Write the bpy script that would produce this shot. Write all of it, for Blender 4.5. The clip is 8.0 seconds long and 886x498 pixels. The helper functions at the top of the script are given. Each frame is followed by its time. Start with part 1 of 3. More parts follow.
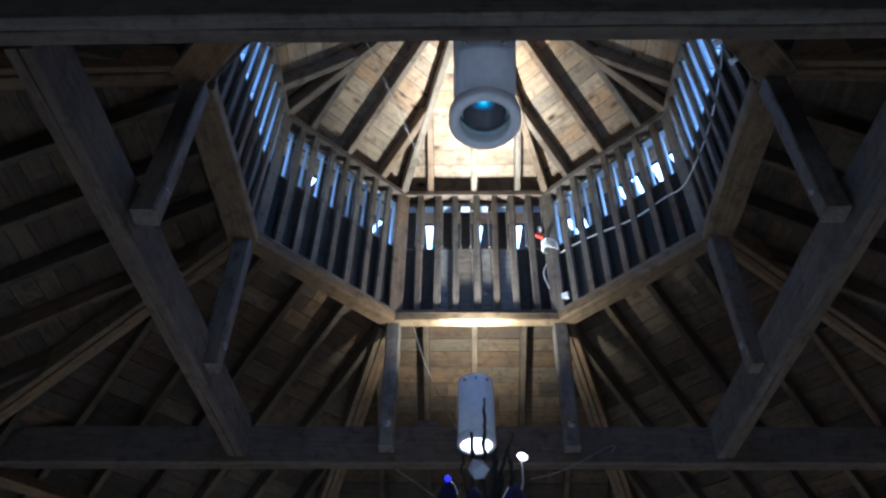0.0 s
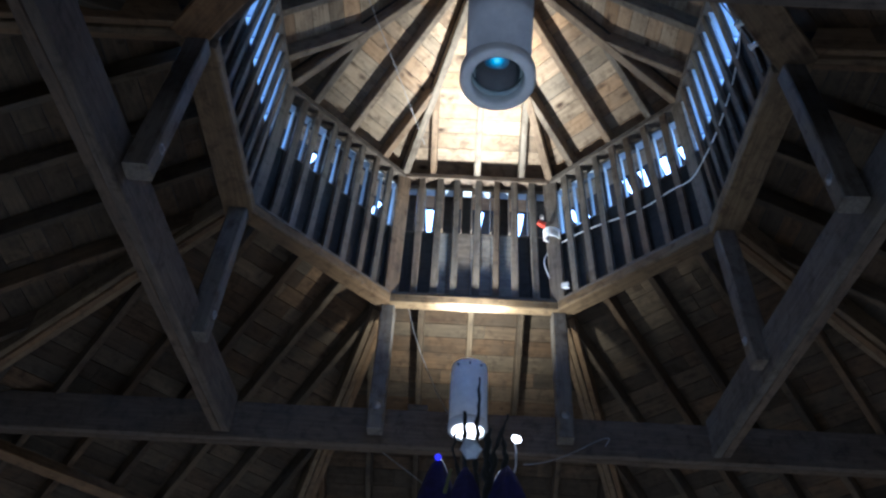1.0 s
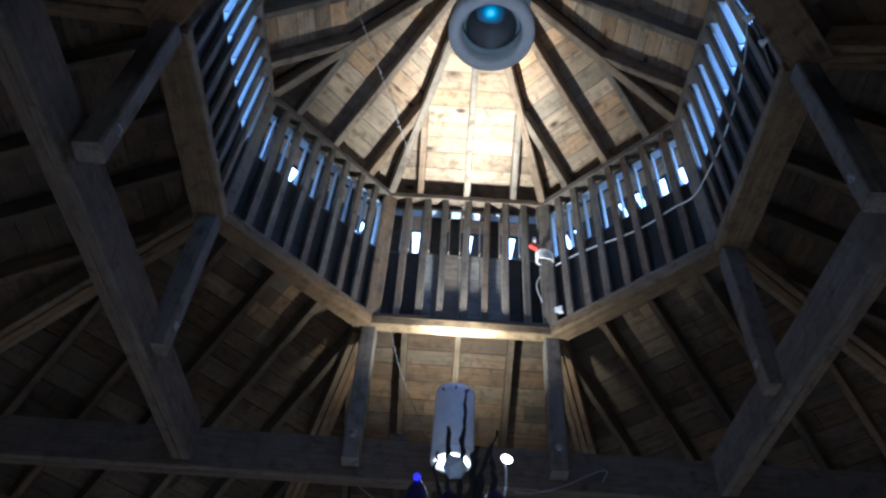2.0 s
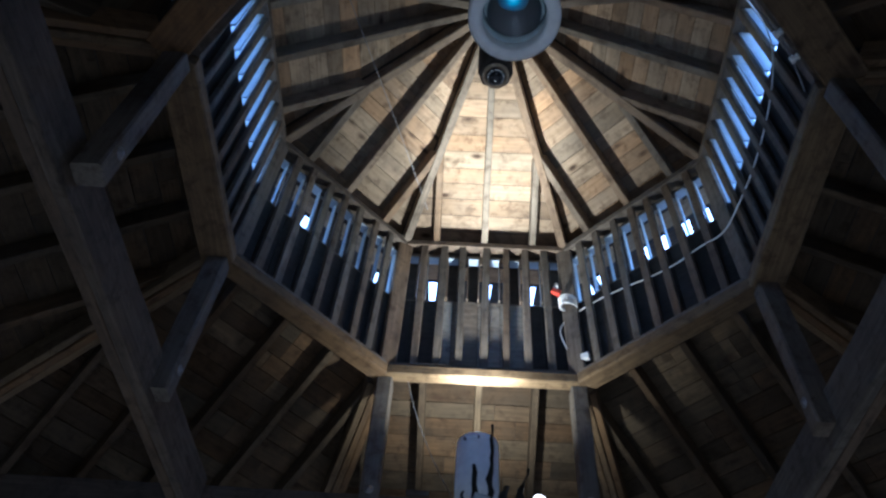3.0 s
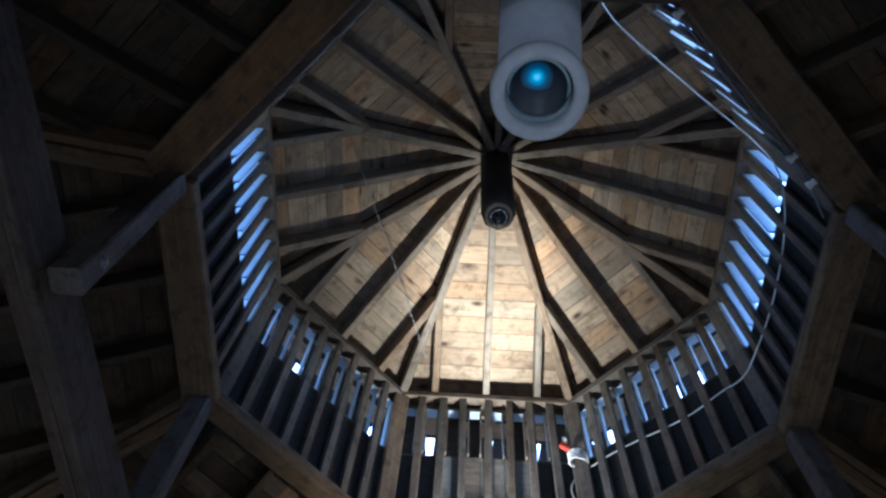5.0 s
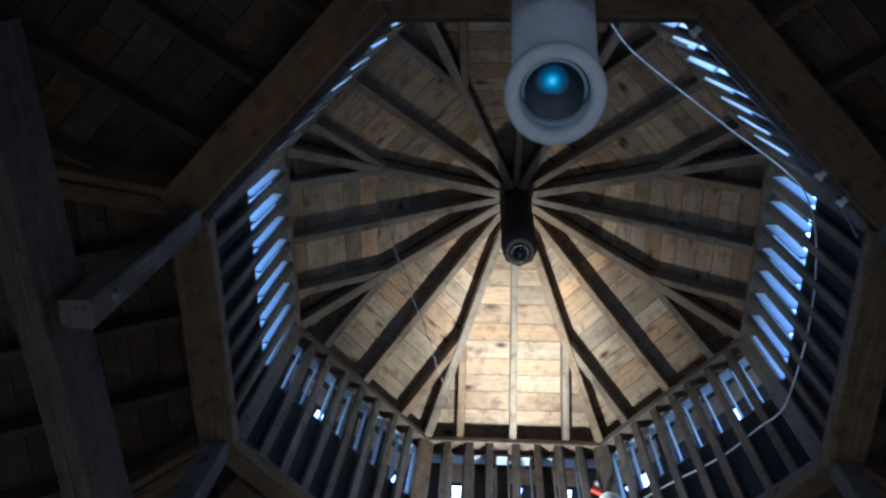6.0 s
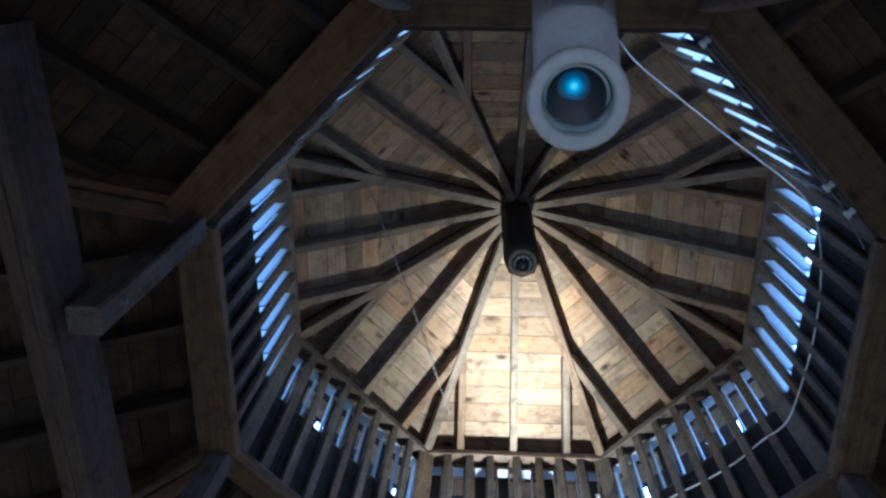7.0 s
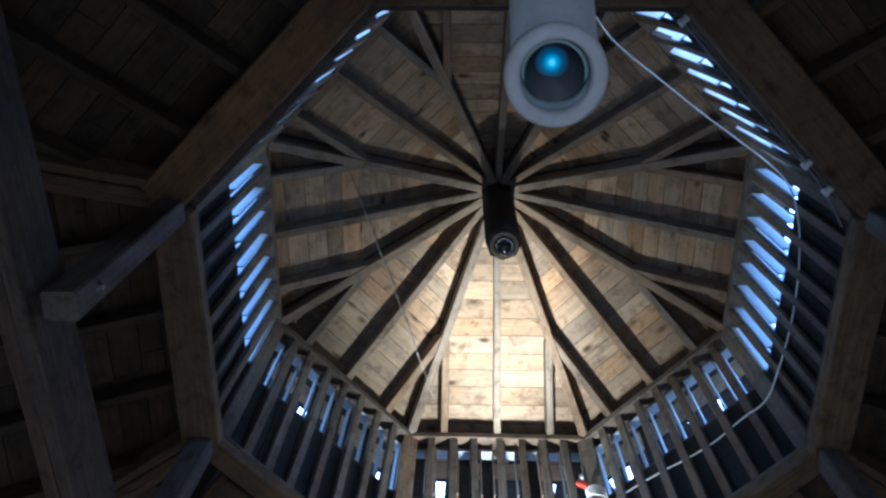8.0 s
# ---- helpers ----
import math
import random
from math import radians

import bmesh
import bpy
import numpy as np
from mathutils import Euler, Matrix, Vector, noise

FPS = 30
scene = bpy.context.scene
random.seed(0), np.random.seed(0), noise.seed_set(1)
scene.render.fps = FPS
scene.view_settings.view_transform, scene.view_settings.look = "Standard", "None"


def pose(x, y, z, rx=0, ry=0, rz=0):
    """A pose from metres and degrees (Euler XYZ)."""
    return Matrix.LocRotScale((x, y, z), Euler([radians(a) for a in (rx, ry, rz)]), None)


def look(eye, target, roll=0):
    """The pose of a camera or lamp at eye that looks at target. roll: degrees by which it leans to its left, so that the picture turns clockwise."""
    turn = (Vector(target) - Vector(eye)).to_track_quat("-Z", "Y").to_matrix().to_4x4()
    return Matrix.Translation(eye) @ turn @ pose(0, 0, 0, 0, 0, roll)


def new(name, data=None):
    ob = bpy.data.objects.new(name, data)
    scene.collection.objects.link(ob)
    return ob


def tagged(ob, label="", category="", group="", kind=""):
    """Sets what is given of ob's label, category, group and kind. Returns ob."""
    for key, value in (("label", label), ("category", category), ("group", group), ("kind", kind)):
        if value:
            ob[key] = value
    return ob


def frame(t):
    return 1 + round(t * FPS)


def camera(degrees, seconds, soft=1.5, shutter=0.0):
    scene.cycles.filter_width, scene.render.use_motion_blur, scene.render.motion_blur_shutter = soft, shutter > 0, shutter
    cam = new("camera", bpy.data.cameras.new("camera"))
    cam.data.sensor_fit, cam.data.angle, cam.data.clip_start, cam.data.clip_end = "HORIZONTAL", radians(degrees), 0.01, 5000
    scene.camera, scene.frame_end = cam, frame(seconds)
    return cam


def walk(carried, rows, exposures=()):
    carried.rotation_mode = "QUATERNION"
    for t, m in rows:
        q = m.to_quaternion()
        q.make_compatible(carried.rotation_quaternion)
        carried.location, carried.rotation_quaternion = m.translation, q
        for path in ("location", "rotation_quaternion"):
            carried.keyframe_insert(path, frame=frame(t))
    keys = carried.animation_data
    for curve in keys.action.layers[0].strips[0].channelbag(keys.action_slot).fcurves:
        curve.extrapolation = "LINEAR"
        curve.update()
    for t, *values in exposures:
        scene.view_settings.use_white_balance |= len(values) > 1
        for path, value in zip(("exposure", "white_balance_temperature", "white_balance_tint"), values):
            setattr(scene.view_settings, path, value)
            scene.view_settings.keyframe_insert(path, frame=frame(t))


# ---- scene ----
cam = camera(58.84, 8.0, soft=2.5)
PATH = [
    (0, (-0.172, -4.300, 1.446), (-0.214, -2.824, 2.795), 0.9),
    (0.5, (-0.135, -4.272, 1.484), (-0.198, -2.781, 2.816), 3.3),
    (1, (-0.201, -4.053, 1.443), (-0.234, -2.576, 2.791), 3.6),
    (2.5, (-0.155, -3.251, 1.588), (-0.169, -1.938, 3.096), 4.2),
    (3, (-0.188, -3.068, 1.591), (-0.247, -1.828, 3.159), 4.8),
    (3.5, (-0.381, -2.874, 1.683), (-0.321, -1.722, 3.317), 0.5),
    (4, (-0.458, -2.823, 1.692), (-0.325, -1.808, 3.410), -3.0),
    (4.5, (-0.339, -2.741, 1.696), (-0.297, -1.817, 3.470), 1.2),
    (6, (-0.264, -2.409, 1.752), (-0.380, -1.687, 3.614), 9.6),
    (6.5, (-0.360, -2.445, 1.787), (-0.449, -1.767, 3.666), 8.7),
    (7, (-0.371, -2.371, 1.760), (-0.462, -1.683, 3.636), 8.4),
    (7.5, (-0.361, -2.373, 1.754), (-0.424, -1.664, 3.623), 5.9),
    (8, (-0.356, -2.340, 1.765), (-0.404, -1.620, 3.631), 4.3),
]
EXPOSURE, KELVIN = 3.97, 4620
walk(cam, [(t, look(eye, target, roll)) for t, eye, target, roll in PATH], [(t, EXPOSURE + e, KELVIN, 14.0) for t, e in ((0.0, 0.42), (1.0, 0.38), (2.5, 0.08), (3.0, -0.14), (4.5, -0.12), (6.0, -0.28), (6.5, 0.05), (8.0, 0.0))])

# ---- world, sun, lamps ----
world = bpy.data.worlds.new("world")
scene.world = world
world.use_nodes = True
wn = world.node_tree
sky = wn.nodes.new("ShaderNodeTexSky")
sky.sky_type = 'NISHITA'
sky.sun_disc = False
sky.dust_density, sky.ozone_density = 0.2, 4.0
sky.sun_elevation, sky.sun_rotation = radians(62), radians(6)
wn.links.new(sky.outputs[0], wn.nodes["Background"].inputs[0])
wn.nodes["Background"].inputs[1].default_value = 0.14

sun = new("sun", bpy.data.lights.new("sun", 'SUN'))
sun.data.energy, sun.data.angle, sun.data.color = 2.0, radians(0.5), (1.0, 0.95, 0.88)
sun.matrix_world = look((1.0, 9.0, 17.0), (0, 0, 0))

# the up-and-down cylinder lamp at the north beam throws its light up into the cupola
LAMP2 = Vector((-0.03, 1.84, 4.775))
for lname, watts, cone, aim in (("lamp_uplight", 165.0, 34, 1.23), ("lamp_halo", 52.0, 66, 1.6), ("lamp_spill", 12.0, 150, 2.2)):
    up = new(lname, bpy.data.lights.new(lname, 'SPOT'))
    up.data.energy, up.data.color = watts, (1.0, 0.885, 0.635)
    up.data.spot_size, up.data.spot_blend, up.data.shadow_soft_size = radians(cone), 1.0, 0.05
    up.matrix_world = look(LAMP2 + Vector((0, 0, 0.61)), (0.0, aim, 8.5))

down = new("lamp_downlight", bpy.data.lights.new("lamp_downlight", 'SPOT'))
down.data.energy, down.data.color = 140.0, (1.0, 0.97, 0.92)
down.data.spot_size, down.data.spot_blend, down.data.shadow_soft_size = radians(120), 1.0, 0.06
down.matrix_world = look(LAMP2 + Vector((0, 0, 0.02)), LAMP2 - Vector((0, 0.2, 3)))

# added fill lamps, as if daylight came through assumed low windows out of view
for wk, watts in ((2, 0.25), (6, 0.25), (4, 1.0)):
    day = new("fill_daylight", bpy.data.lights.new("fill_daylight", 'AREA'))
    day.data.shape, day.data.size, day.data.size_y = 'RECTANGLE', 1.8, 0.9
    day.data.energy, day.data.color = watts, (1.0, 0.97, 0.94)
    day.matrix_world = Matrix.Rotation(-wk * math.pi / 4, 4, 'Z') @ look((0, 6.72, 1.6), (0, 0, 3.4))

# ---- materials ----


def mat(name):
    m = bpy.data.materials.new(name)
    m.use_nodes = True
    nt = m.node_tree
    return m, nt, nt.nodes["Principled BSDF"]


def node(nt, kind, **vals):
    n = nt.nodes.new(kind)
    for k, v in vals.items():
        n.inputs[k].default_value = v
    return n


def ramp(nt, fac, stops):
    r = nt.nodes.new("ShaderNodeValToRGB")
    e = r.color_ramp.elements
    while len(e) < len(stops):
        e.new(0.5)
    for el, (p, c) in zip(e, stops):
        el.position, el.color = p, (*c, 1)
    nt.links.new(fac, r.inputs[0])
    return r.outputs[0]


def mix(nt, fac, a, b, how='MIX'):
    n = nt.nodes.new("ShaderNodeMix")
    n.data_type, n.blend_type = 'RGBA', how
    for sock, val in ((n.inputs[0], fac), (n.inputs[6], a), (n.inputs[7], b)):
        if isinstance(val, (int, float)):
            sock.default_value = val
        elif isinstance(val, tuple):
            sock.default_value = (*val, 1)
        else:
            nt.links.new(val, sock)
    return n.outputs[2]


def wood(name, light, dark, vary=0.35, knots=0.6, grey=0.3, rough=0.85, bump=0.25, stain=(0.10, 0.075, 0.05)):
    """Sawn timber: grain along the piece's own X, knots, tone by piece, weathered patches."""
    m, nt, bsdf = mat(name)
    L = nt.links
    tc = nt.nodes.new("ShaderNodeTexCoord")
    info = nt.nodes.new("ShaderNodeObjectInfo")
    off = node(nt, "ShaderNodeVectorMath")
    off.operation = 'MULTIPLY_ADD'
    L.new(info.outputs["Random"], off.inputs[0])
    off.inputs[1].default_value = (37.0, 91.0, 53.0)
    L.new(tc.outputs["Object"], off.inputs[2])
    mp = node(nt, "ShaderNodeMapping", Scale=(1.3, 22.0, 22.0))
    L.new(off.outputs[0], mp.inputs[0])
    grain = node(nt, "ShaderNodeTexNoise", Scale=1.6, Detail=6.0, Roughness=0.62, Distortion=0.5)
    L.new(mp.outputs[0], grain.inputs["Vector"])
    base = ramp(nt, grain.outputs[0], [(0.28, dark), (0.50, tuple((a + b) / 2 for a, b in zip(light, dark))), (0.70, light)])
    tone = node(nt, "ShaderNodeMapRange")
    tone.inputs[3].default_value, tone.inputs[4].default_value = 1.0 - vary, 1.0 + vary * 0.5
    L.new(info.outputs["Random"], tone.inputs[0])
    base = mix(nt, 1.0, base, tone.outputs[0], 'MULTIPLY')
    again = node(nt, "ShaderNodeMath")
    again.operation = 'MULTIPLY'
    again.inputs[1].default_value = 7.13
    L.new(info.outputs["Random"], again.inputs[0])
    part_of = node(nt, "ShaderNodeMath")
    part_of.operation = 'FRACT'
    L.new(again.outputs[0], part_of.inputs[0])
    hue = ramp(nt, part_of.outputs[0], [(0.0, (1.06, 0.90, 0.72)), (0.45, (1.0, 1.0, 1.0)), (1.0, (0.92, 0.98, 1.02))])
    base = mix(nt, 1.0, base, hue, 'MULTIPLY')
    blot = node(nt, "ShaderNodeTexNoise", Scale=9.0, Detail=5.0, Roughness=0.7, Distortion=0.4)
    L.new(off.outputs[0], blot.inputs["Vector"])
    bl = ramp(nt, blot.outputs[0], [(0.33, (0.55, 0.52, 0.50)), (0.5, (1.0, 1.0, 1.0)), (0.75, (1.12, 1.1, 1.08))])
    base = mix(nt, 1.0, base, bl, 'MULTIPLY')
    patch = node(nt, "ShaderNodeTexNoise", Scale=2.3, Detail=4.0, Roughness=0.6)
    L.new(off.outputs[0], patch.inputs["Vector"])
    pf = ramp(nt, patch.outputs[0], [(0.42, (0, 0, 0)), (0.68, (grey, grey, grey))])
    base = mix(nt, pf, base, stain)
    # knots
    kmap = node(nt, "ShaderNodeMapping", Scale=(2.2, 5.0, 5.0))
    L.new(off.outputs[0], kmap.inputs[0])
    vor = node(nt, "ShaderNodeTexVoronoi", Scale=1.0, Randomness=1.0)
    L.new(kmap.outputs[0], vor.inputs["Vector"])
    kf = ramp(nt, vor.outputs["Distance"], [(0.07, (knots, knots, knots)), (0.13, (knots * 0.45,) * 3), (0.20, (0, 0, 0))])
    base = mix(nt, kf, base, (0.035, 0.018, 0.009))
    L.new(base, bsdf.inputs["Base Color"])
    bsdf.inputs["Roughness"].default_value = rough
    bsdf.inputs["Specular IOR Level"].default_value = 0.25
    b = node(nt, "ShaderNodeBump", Strength=bump, Distance=0.006)
    L.new(grain.outputs[0], b.inputs["Height"])
    L.new(b.outputs[0], bsdf.inputs["Normal"])
    return m


def plain(name, col, rough=0.5, metal=0.0, spots=0.15, scale=30.0):
    m, nt, bsdf = mat(name)
    tc = nt.nodes.new("ShaderNodeTexCoord")
    n = node(nt, "ShaderNodeTexNoise", Scale=scale, Detail=5.0, Roughness=0.65)
    nt.links.new(tc.outputs["Object"], n.inputs["Vector"])
    c = ramp(nt, n.outputs[0], [(0.3, tuple(x * (1 - spots) for x in col)), (0.7, tuple(min(1, x * (1 + spots)) for x in col))])
    nt.links.new(c, bsdf.inputs["Base Color"])
    bsdf.inputs["Roughness"].default_value, bsdf.inputs["Metallic"].default_value = rough, metal
    return m


def glow(name, col, strength):
    m, nt, bsdf = mat(name)
    bsdf.inputs["Base Color"].default_value = (*col, 1)
    bsdf.inputs["Emission Color"].default_value = (*col, 1)
    bsdf.inputs["Emission Strength"].default_value = strength
    return m


M_PINE = wood("pine_boards", (0.40, 0.297, 0.187), (0.245, 0.173, 0.102), vary=0.42, knots=0.95, grey=0.4, stain=(0.15, 0.125, 0.095))
M_RAFTER = wood("rafter_pine", (0.21, 0.165, 0.115), (0.12, 0.093, 0.062), vary=0.25, knots=0.5, grey=0.3, stain=(0.13, 0.11, 0.085))
M_OLD = wood("old_boards", (0.137, 0.093, 0.049), (0.069, 0.047, 0.024), vary=0.5, grey=0.55, stain=(0.052, 0.041, 0.026))
M_STUD = wood("weathered_stud", (0.175, 0.138, 0.100), (0.080, 0.062, 0.045), vary=0.3, knots=0.7, grey=0.4, stain=(0.066, 0.058, 0.050))
M_BEAM = wood("ring_timber", (0.240, 0.158, 0.075), (0.126, 0.079, 0.038), vary=0.2, knots=0.7, grey=0.4, bump=0.5, stain=(0.086, 0.065, 0.042))
M_TIE = wood("grey_timber", (0.185, 0.146, 0.102), (0.090, 0.072, 0.052), vary=0.2, knots=0.4, grey=0.4, bump=0.5, stain=(0.056, 0.045, 0.034))
M_POST = wood("post_timber", (0.204, 0.168, 0.123), (0.118, 0.096, 0.071), vary=0.2, knots=0.5, grey=0.35, bump=0.4, stain=(0.081, 0.064, 0.047))
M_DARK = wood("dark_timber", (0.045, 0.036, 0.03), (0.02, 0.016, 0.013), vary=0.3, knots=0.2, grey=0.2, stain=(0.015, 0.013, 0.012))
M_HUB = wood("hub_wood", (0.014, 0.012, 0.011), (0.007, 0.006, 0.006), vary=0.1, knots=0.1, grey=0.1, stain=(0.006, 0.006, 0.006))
# wall boards in two tones: shade in the first colour, lamplight in the second
M_WALLSHADE = wood("shaded_wall_board", (0.032, 0.026, 0.020), (0.016, 0.013, 0.010), vary=0.4, knots=0.3, grey=0.4, stain=(0.03, 0.027, 0.024))
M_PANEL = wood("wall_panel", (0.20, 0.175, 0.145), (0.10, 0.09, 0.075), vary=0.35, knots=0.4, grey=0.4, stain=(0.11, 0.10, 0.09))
# blue-grey and near-white that put daylight on the stud sides into colour
M_DAYLIT_BLUE = plain("daylit_blue", (0.27, 0.32, 0.38), 0.6, 0.0, 0.12, 14.0)
M_DAYLIT_PALE = plain("daylit_pale", (0.80, 0.83, 0.86), 0.7, 0.0, 0.1, 14.0)
M_WHITE = plain("white_enamel", (0.84, 0.84, 0.80), 0.45, 0.0, 0.10, 12.0)
M_RIM = plain("rim_enamel", (0.88, 0.87, 0.80), 0.4, 0.0, 0.08, 20.0)
M_STEEL = plain("bolt_steel", (0.28, 0.27, 0.26), 0.45, 0.9)
M_ROOF = plain("roof_felt", (0.03, 0.03, 0.032), 0.95, 0.0, 0.3, 8.0)
M_FLOOR = plain("barn_floor", (0.20, 0.20, 0.195), 0.9, 0.0, 0.3, 3.0)
M_GROUND = plain("grass_ground", (0.035, 0.036, 0.028), 0.95, 0.0, 0.35, 2.0)
M_CABLE = plain("white_cable", (0.66, 0.65, 0.62), 0.5)
M_WIRE = plain("thin_wire", (0.20, 0.19, 0.18), 0.5)
M_RED = plain("red_plastic", (0.55, 0.06, 0.03), 0.4)
M_REFLECT = plain("lamp_reflector", (0.85, 0.84, 0.80), 0.3)
M_INNER = plain("inner_reflector", (0.03, 0.034, 0.036), 0.35, 0.0)
M_BULB = glow("lit_bulb", (1.0, 0.93, 0.78), 1.8)
M_CYAN, _nt, _b = mat("cyan_disc")
_tc = _nt.nodes.new("ShaderNodeTexCoord")
_mp = node(_nt, "ShaderNodeMapping", Scale=(16.5, 16.5, 16.5))
_gr = _nt.nodes.new("ShaderNodeTexGradient")
_gr.gradient_type = 'SPHERICAL'
_nt.links.new(_tc.outputs["Object"], _mp.inputs[0])
_nt.links.new(_mp.outputs[0], _gr.inputs[0])
_nt.links.new(ramp(_nt, _gr.outputs[1], [(0.0, (0.0, 0.0, 0.0)), (0.45, (0.01, 0.09, 0.16)), (0.72, (0.05, 0.45, 0.65)), (0.95, (0.35, 0.95, 1.0))]), _b.inputs["Emission Color"])
_b.inputs["Base Color"].default_value, _b.inputs["Emission Strength"].default_value = (0.02, 0.025, 0.03, 1), 0.05
M_LENS, _nt, _b = mat("lens_glass")
_clear = node(_nt, "ShaderNodeBsdfTransparent", Color=(0.86, 0.95, 0.96, 1))
_gloss = node(_nt, "ShaderNodeBsdfGlossy", Roughness=0.06)
_both = _nt.nodes.new("ShaderNodeMixShader")
_both.inputs[0].default_value = 0.05
_nt.links.new(_clear.outputs[0], _both.inputs[1])
_nt.links.new(_gloss.outputs[0], _both.inputs[2])
_nt.links.new(_both.outputs[0], _nt.nodes["Material Output"].inputs[0])
# sunlit translucent white for the added spots of bright sky
M_GLINT, _nt, _b = mat("glint_sheet")
_tl = node(_nt, "ShaderNodeBsdfTranslucent", Color=(0.80, 0.86, 0.90, 1))
_nt.links.new(_tl.outputs[0], _nt.nodes["Material Output"].inputs[0])
M_BLACK = plain("black_gloss", (0.008, 0.008, 0.009), 0.08)

# ---- mesh helpers ----
rnd = random.Random(11)


def link_mesh(name, bm, material, parent=None, label="", matrix=None):
    me = bpy.data.meshes.new(name)
    bm.to_mesh(me)
    bm.free()
    if material:
        me.materials.append(material)
    ob = new(name, me)
    if matrix is not None:
        ob.matrix_world = matrix
    if parent is not None:
        ob.parent = parent
    if label:
        ob["label"] = label
    return ob


def part(name, bm, material, parent, label="", matrix=None):
    return link_mesh(name, bm, material, parent, label, matrix)


def empty(name, label, category, group="", kind="", at=(0, 0, 0)):
    ob = new(name)
    ob.location = at
    ob.empty_display_size = 0.1
    return tagged(ob, label, category, group, kind)


def bar(bm, L, w, h, ch=0.006, segs=1, rough=0.0, seed=0):
    """A chamfered bar along X from 0 to L, width along Y, depth along Z, centred on the axis; rough: uneven faces."""
    c = min(ch, w * 0.2, h * 0.2)
    prof = [(w / 2 - c, h / 2), (w / 2, h / 2 - c), (w / 2, -h / 2 + c), (w / 2 - c, -h / 2),
            (-w / 2 + c, -h / 2), (-w / 2, -h / 2 + c), (-w / 2, h / 2 - c), (-w / 2 + c, h / 2)]
    rings = []
    for i in range(segs + 1):
        x = L * i / segs
        r = []
        for j, (y, z) in enumerate(prof):
            d = noise.noise((x * 1.7 + seed, j * 0.6, seed * 1.3)) * rough if rough else 0.0
            e = noise.noise((x * 1.3 - seed, j * 0.5 + 9, seed)) * rough if rough else 0.0
            r.append(bm.verts.new((x, y + d, z + e)))
        rings.append(r)
    for a, b in zip(rings, rings[1:]):
        for j in range(8):
            bm.faces.new((a[j], a[(j + 1) % 8], b[(j + 1) % 8], b[j]))
    bm.faces.new(list(reversed(rings[0])))
    bm.faces.new(rings[-1])
    bmesh.ops.recalc_face_normals(bm, faces=bm.faces[:])


def along(p0, p1, upv=(0, 0, 1)):
    """Pose whose X runs from p0 to p1, with Z as near to upv as can be."""
    p0, p1 = Vector(p0), Vector(p1)
    x = (p1 - p0).normalized()
    y = Vector(upv).cross(x).normalized()
    z = x.cross(y)
    m = Matrix((x, y, z)).transposed().to_4x4()
    m.translation = p0
    return m, (p1 - p0).length


def timber(name, p0, p1, w, h, material, parent=None, upv=(0, 0, 1), pre=None, rough=0.0, ch=0.006, label=""):
    m, L = along(p0, p1, upv)
    if pre is not None:
        m = pre @ m
    bm = bmesh.new()
    bar(bm, L, w, h, ch, max(1, int(L / 0.18)) if rough else 1, rough, rnd.uniform(0, 50))
    return link_mesh(name, bm, material, parent, label, m)


def prism(bm, corners, t):
    """A slab with the four corners (x, y) as its lower face, t thick along +Z."""
    lo = [bm.verts.new((x, y, 0)) for x, y in corners]
    hi = [bm.verts.new((x, y, t)) for x, y in corners]
    bm.faces.new(list(reversed(lo)))
    bm.faces.new(hi)
    n = len(corners)
    for i in range(n):
        bm.faces.new((lo[i], lo[(i + 1) % n], hi[(i + 1) % n], hi[i]))
    bmesh.ops.recalc_face_normals(bm, faces=bm.faces[:])


def tube(name, pts, rad, material, parent=None, label=""):
    cu = bpy.data.curves.new(name, 'CURVE')
    cu.dimensions, cu.bevel_depth, cu.bevel_resolution = '3D', rad, 2
    sp = cu.splines.new('NURBS')
    sp.points.add(len(pts) - 1)
    for p, q in zip(sp.points, pts):
        p.co = (*q, 1)
    sp.use_endpoint_u, sp.order_u = True, 3
    cu.materials.append(material)
    dg = new(name + "_path", cu)
    me = bpy.data.meshes.new_from_object(dg.evaluated_get(bpy.context.evaluated_depsgraph_get()))
    bpy.data.objects.remove(dg)
    ob = new(name, me)
    if parent is not None:
        ob.parent = parent
    if label:
        ob["label"] = label
    return ob


def lathe(bm, profile, n=40, close=False):
    rings = [[bm.verts.new((r * math.cos(2 * math.pi * i / n), r * math.sin(2 * math.pi * i / n), z)) for i in range(n)] for r, z in profile]
    pairs = list(zip(rings, rings[1:])) + ([(rings[-1], rings[0])] if close else [])
    for a, b in pairs:
        for i in range(n):
            f = bm.faces.new((a[i], a[(i + 1) % n], b[(i + 1) % n], b[i]))
            f.smooth = True
    bmesh.ops.recalc_face_normals(bm, faces=bm.faces[:])


T8 = math.tan(math.pi / 8)
SIDES = ["north", "northeast", "east", "southeast", "south", "southwest", "west", "northwest"]


def turned(k):
    """Frame of octagon side k: its local Y points outwards through the middle of that side."""
    return Matrix.Rotation(-k * math.pi / 4, 4, 'Z')


# ---- plan of the timber frame ----
R_RING, Z_RING0, Z_RING1 = 1.99, 6.225, 6.335      # inner face, underside and top of the ring beams
R_PLATE, Z_PLATE = 1.95, 8.00                    # inner edge and underside of the top plate
SLOPE_UP, Z_UP = 0.72, 8.08                      # cupola roof: rafter underside at the plate
SLOPE_MAIN, Z_MAIN = 0.62, 6.33                  # main roof: rafter underside at r = 2.3
BEAM_IN, BEAM_Z0, BEAM_Z1 = 2.20, 4.80, 5.16     # tie beams
R_EAVE = 6.6
RING_W = {0: 0.11, 1: 0.17, 7: 0.17}              # thinner ring timbers on the north sides; the rest 0.26


